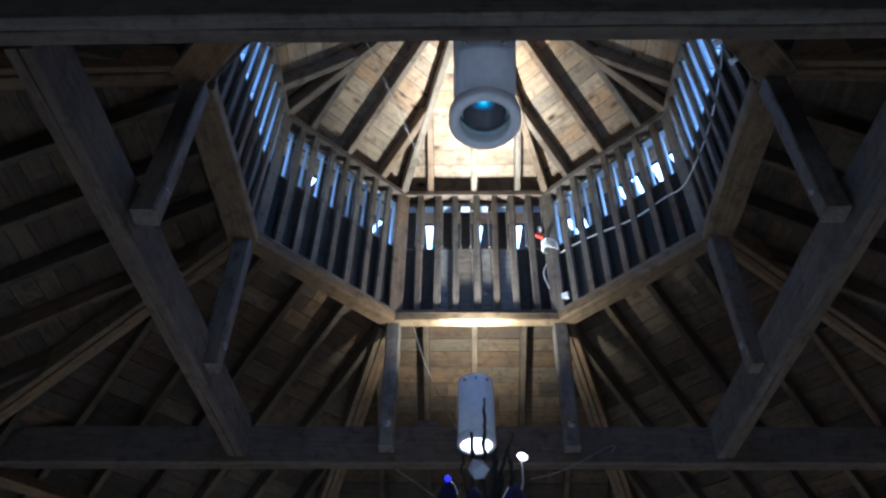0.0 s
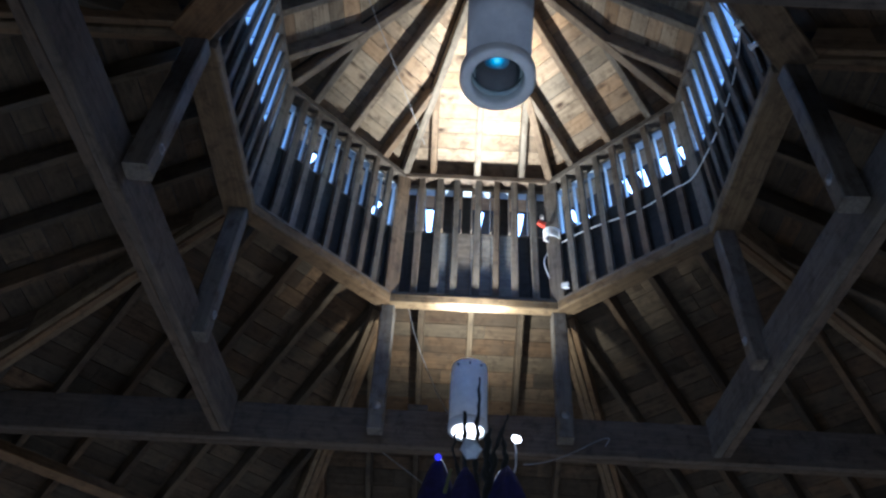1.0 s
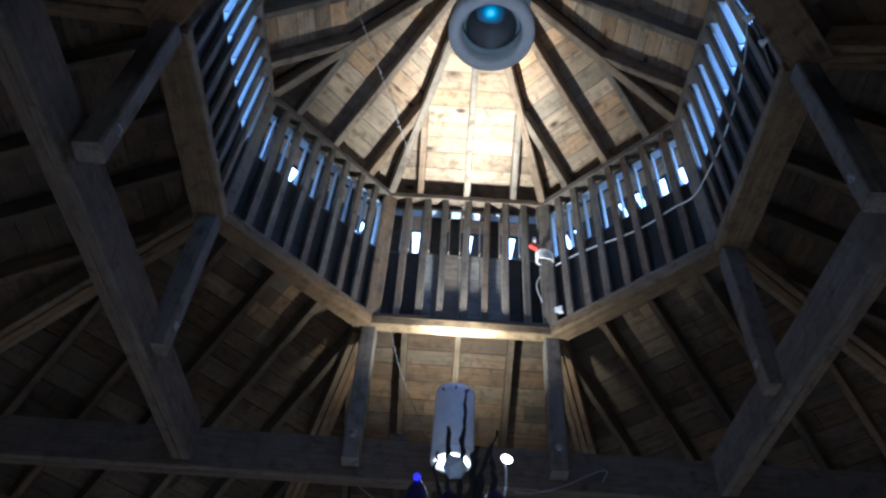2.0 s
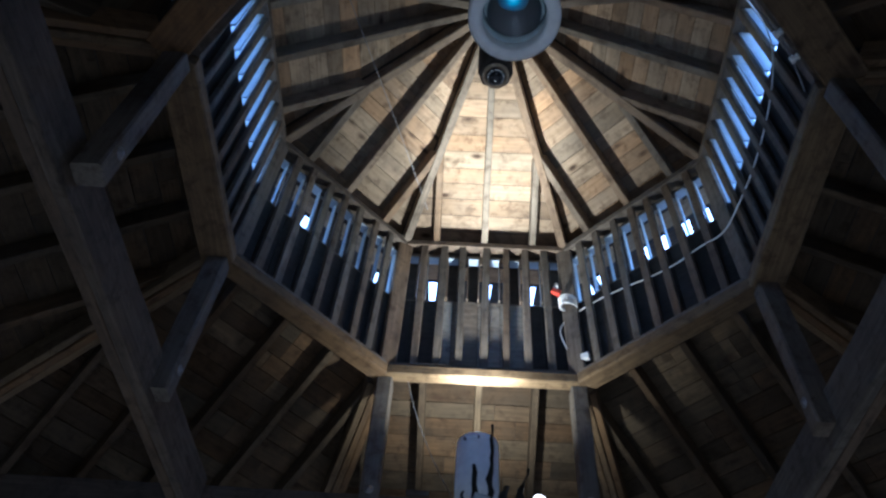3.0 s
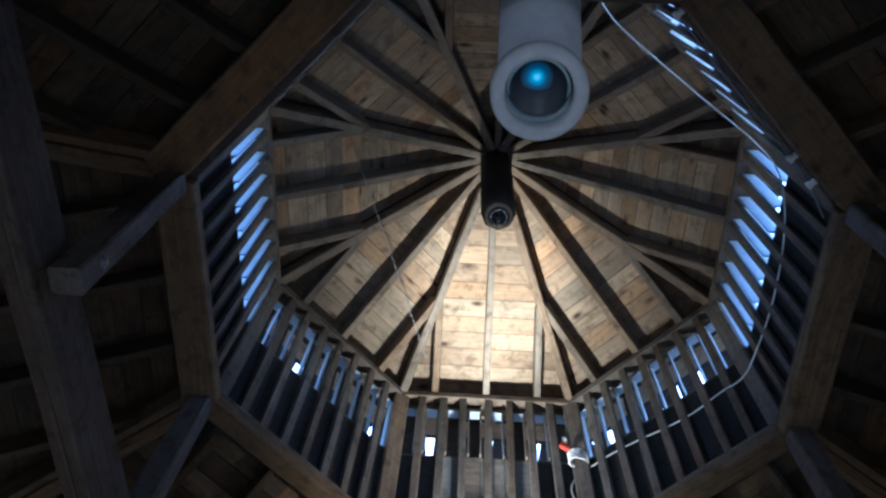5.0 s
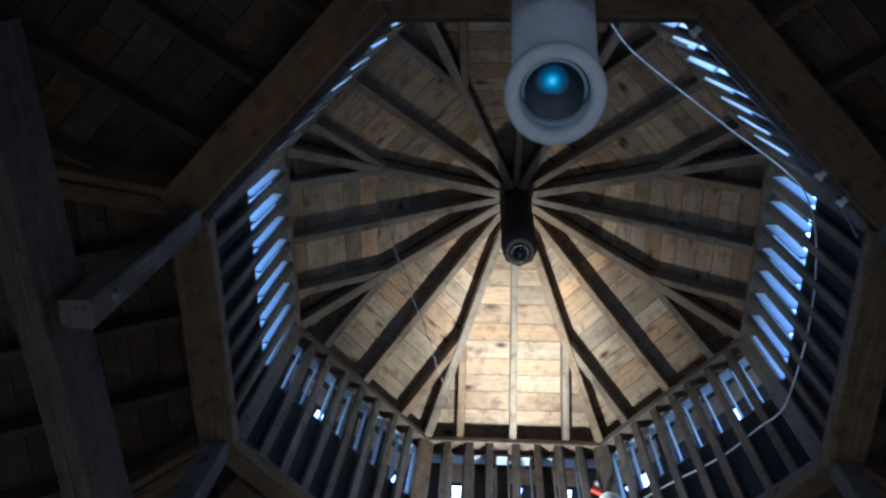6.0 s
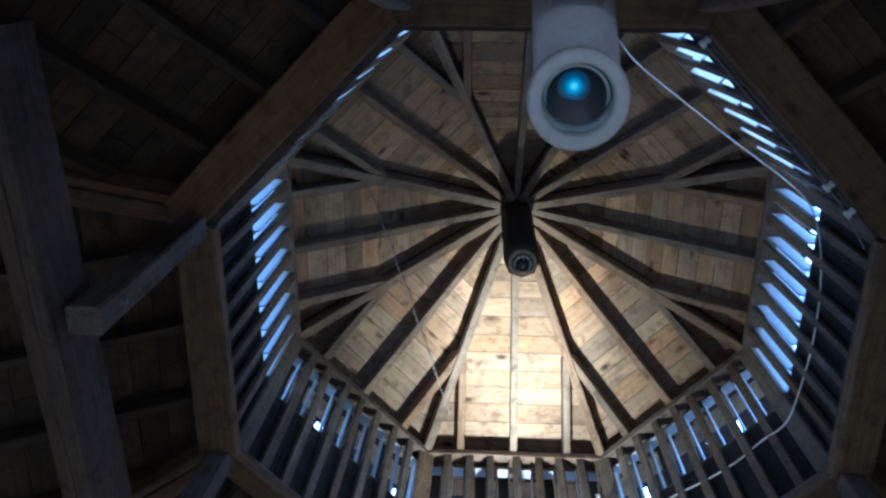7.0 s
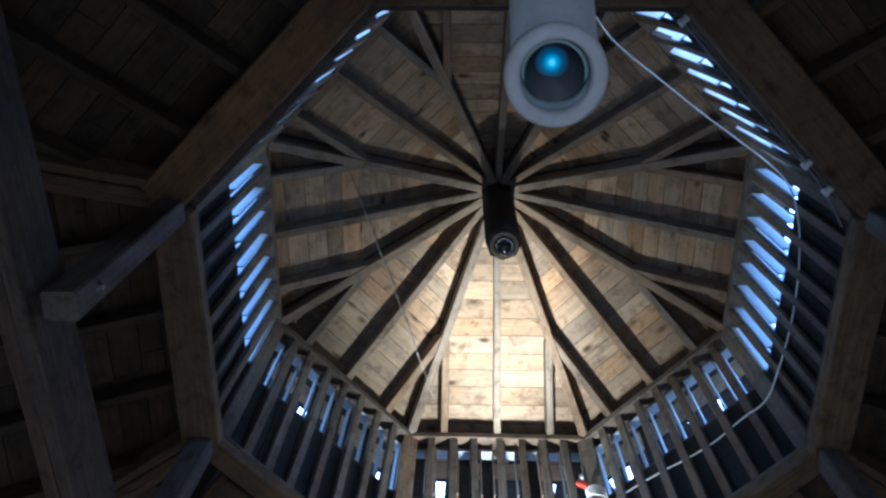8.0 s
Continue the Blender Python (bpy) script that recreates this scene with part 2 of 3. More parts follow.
def z_up(r):
    return Z_UP + (R_PLATE - r) * SLOPE_UP


def z_main(r):
    return Z_MAIN - (r - 2.3) * SLOPE_MAIN


# ---- floor and outer walls, which close the place ----
bm = bmesh.new()
RV = (R_EAVE + 0.1) / math.cos(math.pi / 8)
prism(bm, [(-60, -60), (60, -60), (60, 60), (-60, 60)], 0.1)
tagged(link_mesh("ground", bm, M_GROUND, matrix=pose(0, 0, -0.12)), "dark grassy ground round the barn", "ground", kind="structure")
bm = bmesh.new()
prism(bm, [(RV * math.cos(math.pi / 8 + i * math.pi / 4), RV * math.sin(math.pi / 8 + i * math.pi / 4)) for i in range(8)], 0.015)
tagged(link_mesh("floor", bm, M_FLOOR, matrix=pose(0, 0, -0.015)), "pale worn floor of the barn", "floor", kind="structure")
for k, side in enumerate(SIDES):
    w, top = (R_EAVE + 0.05) * T8, z_main(R_EAVE) + 0.25
    wall = empty("wall_outer_" + side, "dark board outer wall of the barn", "wall", kind="structure")
    M = turned(k) @ pose(0, R_EAVE + 0.17, 0, 90)
    # openings on three sides are assumed, unseen, and go with the fill lamps
    rects = [(-w, 0, w, top)] if k not in (2, 4, 6) else [(-w, 0, w, 1.1), (-w, 2.1, w, top), (-w, 1.1, -0.95, 2.1), (0.95, 1.1, w, 2.1)]
    for x0, z0, x1, z1 in rects:
        bm = bmesh.new()
        prism(bm, [(x0, z0), (x1, z0), (x1, z1), (x0, z1)], 0.12)
        part("wall_panel", bm, M_OLD, wall, matrix=M)

# ---- main roof ----
RAFTER_AT = {"northwest": (-0.087, 0.505), "northeast": (0.047, 0.50), "north": (-0.015, 0.51), "west": (-0.09, 0.54)}  # a rafter's place along the side, and their spacing
main_len = math.hypot(1, SLOPE_MAIN)
cs, sn = 1 / main_len, SLOPE_MAIN / main_len
for k, side in enumerate(SIDES):
    F = turned(k)
    roof = empty("roof_" + side, "main roof slope of sawn rafters under weathered brown boards", "roof", kind="structure")
    nrm = Vector((0, sn, cs))
    for i in range(-5, 6):
        x = RAFTER_AT.get(side, (0.0, 0.51))[0] + RAFTER_AT.get(side, (0.0, 0.51))[1] * i
        r0 = max(R_RING + RING_W.get(k, 0.26) - 0.02, abs(x) / T8 + 0.02)
        if r0 > R_EAVE - 0.3:
            continue
        a, b = Vector((x, r0, z_main(r0))) + nrm * 0.085, Vector((x, R_EAVE, z_main(R_EAVE))) + nrm * 0.085
        timber("rafter", a, b, 0.06, 0.17, M_OLD, roof, nrm, F)
    # boards
    d, r = 0.0, 2.12
    base = Vector((0, 2.12, z_main(2.12))) + nrm * 0.175
    M = F @ Matrix(((1, 0, 0, base.x), (0, cs, sn, base.y), (0, -sn, cs, base.z), (0, 0, 0, 1)))
    while r < R_EAVE:
        wd = rnd.uniform(0.15, 0.21)
        ra, rb = 2.12 + d * cs, 2.12 + (d + wd - 0.006) * cs
        xa, xb = ra * T8, rb * T8
        cuts = [-1.0]
        while cuts[-1] < 1.0:
            cuts.append(cuts[-1] + rnd.uniform(1.5, 3.2) / (2 * xb))
        cuts[-1] = 1.0
        for c0, c1 in zip(cuts, cuts[1:]):
            bm = bmesh.new()
            g = 0.002
            lo0 = -xa if c0 == -1.0 else max(-xa, c0 * xb + g)
            lo1 = xa if c1 == 1.0 else min(xa, c1 * xb - g)
            if lo1 - lo0 < 0.02:
                lo0, lo1 = (lo0 + lo1) / 2 - 0.01, (lo0 + lo1) / 2 + 0.01
            prism(bm, [(lo0, d), (lo1, d), (c1 * xb - g, d + wd - 0.006), (c0 * xb + g, d + wd - 0.006)], 0.022)
            part("roof_board", bm, M_OLD, roof, matrix=M @ pose(0, 0, rnd.uniform(0, 0.004)))
        d += wd
        r = 2.12 + d * cs
    bm = bmesh.new()
    dl = (R_EAVE + 0.5 - 2.12) / cs
    prism(bm, [(-2.14 * T8 - 0.06, -0.05), (2.14 * T8 + 0.06, -0.05), ((R_EAVE + 0.5) * T8 + 0.06, dl), (-(R_EAVE + 0.5) * T8 - 0.06, dl)], 0.03)
    part("roof_cover", bm, M_ROOF, roof, "dark roofing felt", M @ pose(0, 0, 0.03))

for k in range(8):
    w = 4.78 * T8 - 0.05
    tagged(timber("purlin", (-w, 4.78, z_main(4.78) - 0.07), (w, 4.78, z_main(4.78) - 0.07), 0.10, 0.15, M_BEAM, None, (0, sn, cs), turned(k), rough=0.006),
           "brown sawn purlin carrying the main roof rafters", "purlin", "purlins")
for k in range(8):
    F = Matrix.Rotation(-k * math.pi / 4 - math.pi / 8, 4, 'Z')
    c8 = math.cos(math.pi / 8)
    hip = empty("hip_rafter", "hip rafter of three planks laid side by side, brown and rough", "rafter", "hips of the main roof")
    nrm = Vector((0, sn, cs / c8)).normalized()
    for j, (x, dz) in enumerate(((-0.062, 0.0), (0.0, -0.02), (0.062, 0.005))):
        a = Vector((x, 2.27 / c8, z_main(2.27) + 0.03 + dz))
        b = Vector((x, R_EAVE / c8, z_main(R_EAVE) + 0.03 + dz))
        timber("plank", a, b, 0.056, 0.24, M_BEAM, hip, nrm, F, rough=0.006)

# ---- tie beams: two pairs of doubled planks crossing to a square ----
for k, side in ((0, "north"), (2, "east"), (4, "south"), (6, "west")):
    F = turned(k)
    beam = empty("tie_beam", "grey doubled-plank tie beam spanning the barn under the roof", "beam", "tie beams")
    zc, hh = (BEAM_Z0 + BEAM_Z1) / 2 - (0.225 if k == 4 else 0.0), BEAM_Z1 - BEAM_Z0
    half = 5.4 if k in (0, 4) else 2.12
    inner = BEAM_IN + (0.085 if k == 4 else 0.0)
    skew = {2: 0.10, 6: -0.10}.get(k, 0.0)
    for y in (inner + 0.037, inner + 0.113):
        dz = rnd.uniform(-0.008, 0.008)
        timber("plank", (-half, y - skew, zc + dz), (half, y + skew, zc + dz), 0.072, hh, M_TIE, beam, (0, 0, 1), F, rough=0.008)

# ---- posts between ring and tie beams ----
for k in (0, 2, 4, 6):
    for s in (-1, 1):
        F = turned(k)
        post = empty("post", "square grey timber post bolted to the tie beam", "post", "posts under the ring")
        x = s * 0.84
        foot_y, foot_z = (2.345, 4.93) if k == 4 else (2.14, 4.885)
        timber("shaft", (x, foot_y, foot_z), (x, 2.20 if k == 4 else 2.11, Z_RING0), 0.14, 0.16, M_POST, post, (0, 1, 0), F, rough=0.006, ch=0.012)
        bm = bmesh.new()
        lathe(bm, [(0.001, 0.02), (0.016, 0.02), (0.02, 0.014), (0.02, 0.006), (0.038, 0.005), (0.038, -0.002)], 12)
        part("bolt", bm, M_STEEL, post, "steel bolt head with washer", F @ pose(x, foot_y - 0.084, foot_z + 0.215, 90))

# ---- ring beams ----
for k in range(8):
    F = turned(k)
    w = RING_W.get(k, 0.26)
    rr = R_RING + {3: 0.035, 4: 0.045, 5: 0.065}.get(k, 0.0)
    bm = bmesh.new()
    L = 2 * (rr + w) * T8
    bar(bm, L, w, Z_RING1 - Z_RING0, 0.012, 14, 0.008, 3.3 * k)
    for v in bm.verts:
        lim = (rr + w / 2 + v.co.y) * T8 - 0.002
        v.co.x = max(L / 2 - lim, min(L / 2 + lim, v.co.x))
    tagged(link_mesh("ring_beam", bm, M_BEAM, matrix=F @ pose(-L / 2, rr + w / 2, (Z_RING0 + Z_RING1) / 2)),
           "heavy brown timber of the eight-sided cupola ring", "beam", "ring beams")

# ---- cupola walls ----
# gaps in the eaves: place along the side, width, place and distance of the tip
EAVE_GAPS = {
    "north": [(-0.522, 0.099, -0.55, 2.93), (0.078, 0.078, 0.075, 2.75), (0.547, 0.085, 0.56, 2.70)],
    "northeast": [(-0.88, 0.099, -1.02, 2.73), (-0.68, 0.099, -0.85, 2.65), (-0.131, 0.085, -0.24, 2.60), (0.091, 0.099, -0.06, 2.73), (0.377, 0.105, 0.19, 2.79), (0.575, 0.099, 0.48, 2.65)],
    "east": [(-0.50, 0.099, -0.55, 2.49), (-0.235, 0.105, -0.29, 2.49), (0.035, 0.121, -0.02, 2.50), (0.30, 0.128, 0.25, 2.50)],
    "west": [(-0.30, 0.058, -0.30, 2.47), (0.286, 0.058, 0.285, 2.47)],
    "northwest": [(-0.117, 0.105, 0.02, 2.77), (0.89, 0.085, 1.02, 2.73)],
}
STUD_N, STUD_STEP = 7, 0.205
for k, side in enumerate(SIDES):
    F = turned(k)
    wall = empty("wall_" + side, "cupola wall of weathered studs with grey boards and an open band above", "wall", kind="structure")
    timber("bottom_plate", (-0.815, 2.075, 6.355), (0.815, 2.075, 6.355), 0.15, 0.04, M_STUD, wall, (0, 0, 1), F, rough=0.006)
    for i in range(STUD_N):
        x = (i - 3) * STUD_STEP + rnd.uniform(-0.012, 0.012)
        lean = rnd.uniform(-0.015, 0.015)
        timber("stud", (x, 2.04, 6.375), (x + lean, 1.985, Z_PLATE), 0.07 + rnd.uniform(-0.006, 0.006), 0.045, M_STUD, wall, (0, 1, 0), F, rough=0.003)
    # boards below the opening; pale where the lamp lights them, near-black for shade elsewhere
    d = -0.86
    while d < 0.86:
        wd = min(rnd.uniform(0.16, 0.26), 0.87 - d)
        bm = bmesh.new()
        prism(bm, [(d, 0.0), (d + wd - 0.006, 0.0), (d + wd - 0.006, 0.95), (d, 0.95)], 0.024)
        part("wall_board", bm, M_PANEL if k == 0 and -0.45 < d < 0.35 else M_WALLSHADE, wall, matrix=F @ pose(0, 2.105 + rnd.uniform(0, 0.003), 6.30, 91.0))
        d += wd
    # unseen dark sheet added to keep sky light out of the board gaps
    bm = bmesh.new()
    prism(bm, [(-0.88, 0.0), (0.88, 0.0), (0.86, 0.95), (-0.86, 0.95)], 0.012)
    part("sheathing", bm, M_DARK, wall, "added dark sheet that blocks the sky behind the boards", F @ pose(0, 2.123, 6.30, 91.0))
    # boards added between the studs; their colour, by side, imitates daylight on stud sides
    daylit = M_STUD if k == 0 else M_DAYLIT_BLUE if k in (1, 2, 6, 7) else M_DAYLIT_PALE
    out = 0.025 if k in (1, 7) else 0.0
    for i in range(8):
        x = (i - 3.5) * STUD_STEP
        for sd in (-1, 1):
            xx = x + sd * (STUD_STEP / 2 - 0.047) if not (i == 0 and sd < 0 or i == 7 and sd > 0) else x + sd * 0.052
            timber("lining", (xx, 2.07 + out, 7.27), (xx, 2.05 + out, 7.90 if k in (0, 1, 7) else 7.99), 0.012, 0.05 if out else 0.10 if k in (0, 2, 6) else 0.13, daylit, wall, (0, 1, 0), F, ch=0.002, label="added board standing in for the daylit side of a stud")
        if k in (0, 1, 7):
            timber("daylit_head", (x - 0.05, 2.07, 7.885), (x + 0.05, 2.07, 7.885), 0.09, 0.012, M_DAYLIT_BLUE, wall, (0, 0, 1), F, ch=0.002, label="added pale board standing in for daylight at the head")
    # dark weather boards that close most of each bay of the opening
    open_bays = [g[0] + {1: 0.13, 7: -0.13}.get(k, 0.0) for g in EAVE_GAPS.get(side, ())]
    for i in range(8):
        x = (i - 3.5) * STUD_STEP
        if k not in (0, 1, 7) or any(abs(x - g) < 0.11 for g in open_bays):
            continue
        bm = bmesh.new()
        a, b = rnd.uniform(-0.008, 0.008), rnd.uniform(-0.008, 0.008)
        hw = 0.066
        prism(bm, [(x - hw + a, 7.20), (x + hw + a, 7.20), (x + hw - 0.004 + b, 8.08), (x - hw + 0.004 + b, 8.08)], 0.02)
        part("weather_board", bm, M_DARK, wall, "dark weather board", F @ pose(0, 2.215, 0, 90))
    # header above the opening
    if k in (0, 1, 7):
        timber("header", (-0.84, 2.10, 7.95), (0.84, 2.10, 7.95), 0.04, 0.12, M_PANEL, wall, (0, 0, 1), F)
    timber("sill", (-0.86, 2.095, 7.258), (0.86, 2.095, 7.258), 0.06, 0.03, M_STUD, wall, (0, 0, 1), F)
    # added translucent sheets on thin arms, imitating white spots of sky outside the opening
    for x in {2: (-0.44, -0.19, 0.06, 0.32), 6: (0.22, 0.72)}.get(k, ()):
        bm = bmesh.new()
        prism(bm, [(0.042 * math.cos(q * math.pi / 6), 0.058 * math.sin(q * math.pi / 6) * (1 + 0.12 * math.sin(3 * q + x))) for q in range(12)], 0.006)
        zs = 7.76 if k == 2 else 7.86
        part("added_glint", bm, M_GLINT, wall, "added translucent sheet imitating a bright spot of sky", F @ pose(x, 2.285, zs, 20, 25, 0))
        timber("batten", (x + 0.05, 2.19, zs + 0.25), (x + 0.03, 2.29, zs + 0.01), 0.02, 0.012, M_DARK, wall, (0, 1, 0), F, label="thin dark arm added to hold a glint sheet")
    # top plate, two layers
    timber("top_plate", (-0.835, 2.05, Z_PLATE + 0.04), (0.835, 2.05, Z_PLATE + 0.04), 0.19, 0.075, M_STUD, wall, (0, 0, 1), F, rough=0.004)
for k in range(8):
    F = Matrix.Rotation(-k * math.pi / 4 - math.pi / 8, 4, 'Z')
    timber("corner_post", (0, 2.225, 6.335), (0, 2.18, Z_PLATE), 0.15, 0.13, M_STUD, None, (0, 1, 0), F, rough=0.004, ch=0.01)
    tagged(bpy.context.scene.collection.objects[-1], "broad weathered corner post of the cupola", "post", "corner posts of the cupola")

# ---- cupola roof ----
up_len = math.hypot(1, SLOPE_UP)
cu_, su_ = 1 / up_len, SLOPE_UP / up_len
for k, side in enumerate(SIDES):
    F = turned(k)
    roof = empty("roof_cupola_" + side, "cupola roof slope of knotty pine boards on sawn rafters", "roof", kind="structure")
    nrm = Vector((0, su_, cu_))
    for x, r0 in ((0.0, 0.14), (-0.5, 1.22), (0.5, 1.22)):
        a, b = Vector((x, r0, z_up(r0))) + nrm * 0.1, Vector((x, 2.12, z_up(2.12))) + nrm * 0.1
        timber("rafter", a, b, 0.066, 0.20, M_RAFTER, roof, nrm, F, rough=0.003)
    RE = 2.3 if k in (0, 1, 7) else 2.2
    R_OUT = RE + 0.03
    base = Vector((0, RE, z_up(RE))) + nrm * 0.205
    M = F @ Matrix(((1, 0, 0, 0), (0, -cu_, su_, base.y), (0, su_, cu_, base.z), (0, 0, 0, 1)))
    d = 0.0
    while True:
        wd = rnd.uniform(0.15, 0.20)
        ra, rb = RE - d * cu_, RE - (d + wd - 0.006) * cu_
        if rb < 0.06:
            break
        xa, xb = ra * T8, rb * T8
        cuts = [-xb]
        for c in (-0.5, 0.0, 0.5):
            if abs(c) < xb - 0.12 and rnd.random() < 0.12:
                cuts.append(c + rnd.uniform(-0.02, 0.02))
        cuts.append(xb)
        for c0, c1 in zip(cuts, cuts[1:]):
            bm = bmesh.new()
            l0 = xa * (-1) if c0 == -xb else c0 + 0.001
            l1 = xa if c1 == xb else c1 - 0.001
            prism(bm, [(l0, d), (l1, d), (c1 - 0.001, d + wd - 0.006), (c0 + 0.001, d + wd - 0.006)], 0.022)
            part("roof_board", bm, M_PINE, roof, matrix=M @ pose(0, 0, rnd.uniform(0, 0.003)))
        d += wd
    bm = bmesh.new()
    dl = (R_OUT - 0.02) / cu_
    off0 = (R_OUT - RE) / cu_
    prism(bm, [(-R_OUT * T8 - 0.06, -off0), (R_OUT * T8 + 0.06, -off0), (0.08, dl - off0), (-0.08, dl - off0)], 0.03)
    part("roof_cover", bm, M_ROOF, roof, "dark roofing felt", M @ pose(0, 0, 0.03))
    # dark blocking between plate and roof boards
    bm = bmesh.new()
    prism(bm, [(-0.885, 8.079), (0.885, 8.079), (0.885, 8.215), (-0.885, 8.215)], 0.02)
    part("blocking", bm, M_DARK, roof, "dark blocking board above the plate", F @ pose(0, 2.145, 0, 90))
    # eave boards, with open gaps between some of them
    if k not in (0, 1, 7):
        continue
    gaps = sorted(EAVE_GAPS.get(side, ()))
    RO = 3.02
    pieces = []
    left = [(-RO * T8, RO), (-2.26 * T8, 2.26)]
    for x, w, xt, yt in gaps:
        w, yt = w * 1.15, yt + 0.12
        pieces.append(left + [(x - w / 2, 2.26), (xt - w / 6, yt), (xt, RO)])
        left = [(xt, RO), (xt + w / 6, yt), (x + w / 2, 2.26)]
    pieces.append(left + [(2.26 * T8, 2.26), (RO * T8, RO)])
    pieces.append([(-2.12 * T8, 2.12), (2.12 * T8, 2.12), (2.26 * T8, 2.26), (-2.26 * T8, 2.26)])
    if k in (0, 1, 7):
        pieces.append([(-3.02 * T8, 3.02), (3.02 * T8, 3.02), (3.2 * T8, 3.2), (-3.2 * T8, 3.2)])
    for pts in pieces:
        bm = bmesh.new()
        face = bm.faces.new([bm.verts.new((x, y, 0)) for x, y in pts])
        ext = bmesh.ops.extrude_face_region(bm, geom=[face])
        for v in ext["geom"]:
            if isinstance(v, bmesh.types.BMVert):
                v.co.z += 0.02
        bmesh.ops.recalc_face_normals(bm, faces=bm.faces[:])
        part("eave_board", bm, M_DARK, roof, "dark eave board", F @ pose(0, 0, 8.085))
for k in range(8):
    F = Matrix.Rotation(-k * math.pi / 4 - math.pi / 8, 4, 'Z')
    c8 = math.cos(math.pi / 8)
    nrm = Vector((0, su_, cu_ / c8)).normalized()
    a = Vector((0, 0.14 / c8, z_up(0.14) + 0.09))
    b = Vector((0, 2.10 / c8, z_up(2.10) + 0.09))
    tagged(timber("hip_rafter", a, b, 0.078, 0.20, M_RAFTER, None, nrm, F, rough=0.003), "pale sawn hip rafter running up to the roof hub", "rafter", "hips of the cupola roof")

# ---- hub ----
bm = bmesh.new()
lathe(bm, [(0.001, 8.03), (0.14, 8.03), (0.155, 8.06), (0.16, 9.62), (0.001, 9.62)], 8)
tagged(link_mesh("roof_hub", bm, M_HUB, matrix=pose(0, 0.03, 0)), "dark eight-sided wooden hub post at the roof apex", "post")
bm = bmesh.new()
lathe(bm, [(0.001, 10.08), (0.42, 9.72), (0.42, 9.68), (0.001, 9.96)], 16)
tagged(link_mesh("roof_cap", bm, M_ROOF), "dark cap closing the top of the cupola roof", "roof", kind="structure")
dome = empty("dome_fixture", "glossy black dome in a thin ring under the roof hub", "dome", at=(0.003, 0.034, 8.02))
bm = bmesh.new()
bmesh.ops.create_uvsphere(bm, u_segments=28, v_segments=18, radius=0.10)
for f in bm.faces:
    f.smooth = True
part("dome", bm, M_BLACK, dome)
bm = bmesh.new()
lathe(bm, [(0.096, -0.03), (0.112, -0.03), (0.12, -0.015), (0.116, 0.04), (0.098, 0.04)], 32, True)
part("ring", bm, M_POST, dome, "thin grey ring")


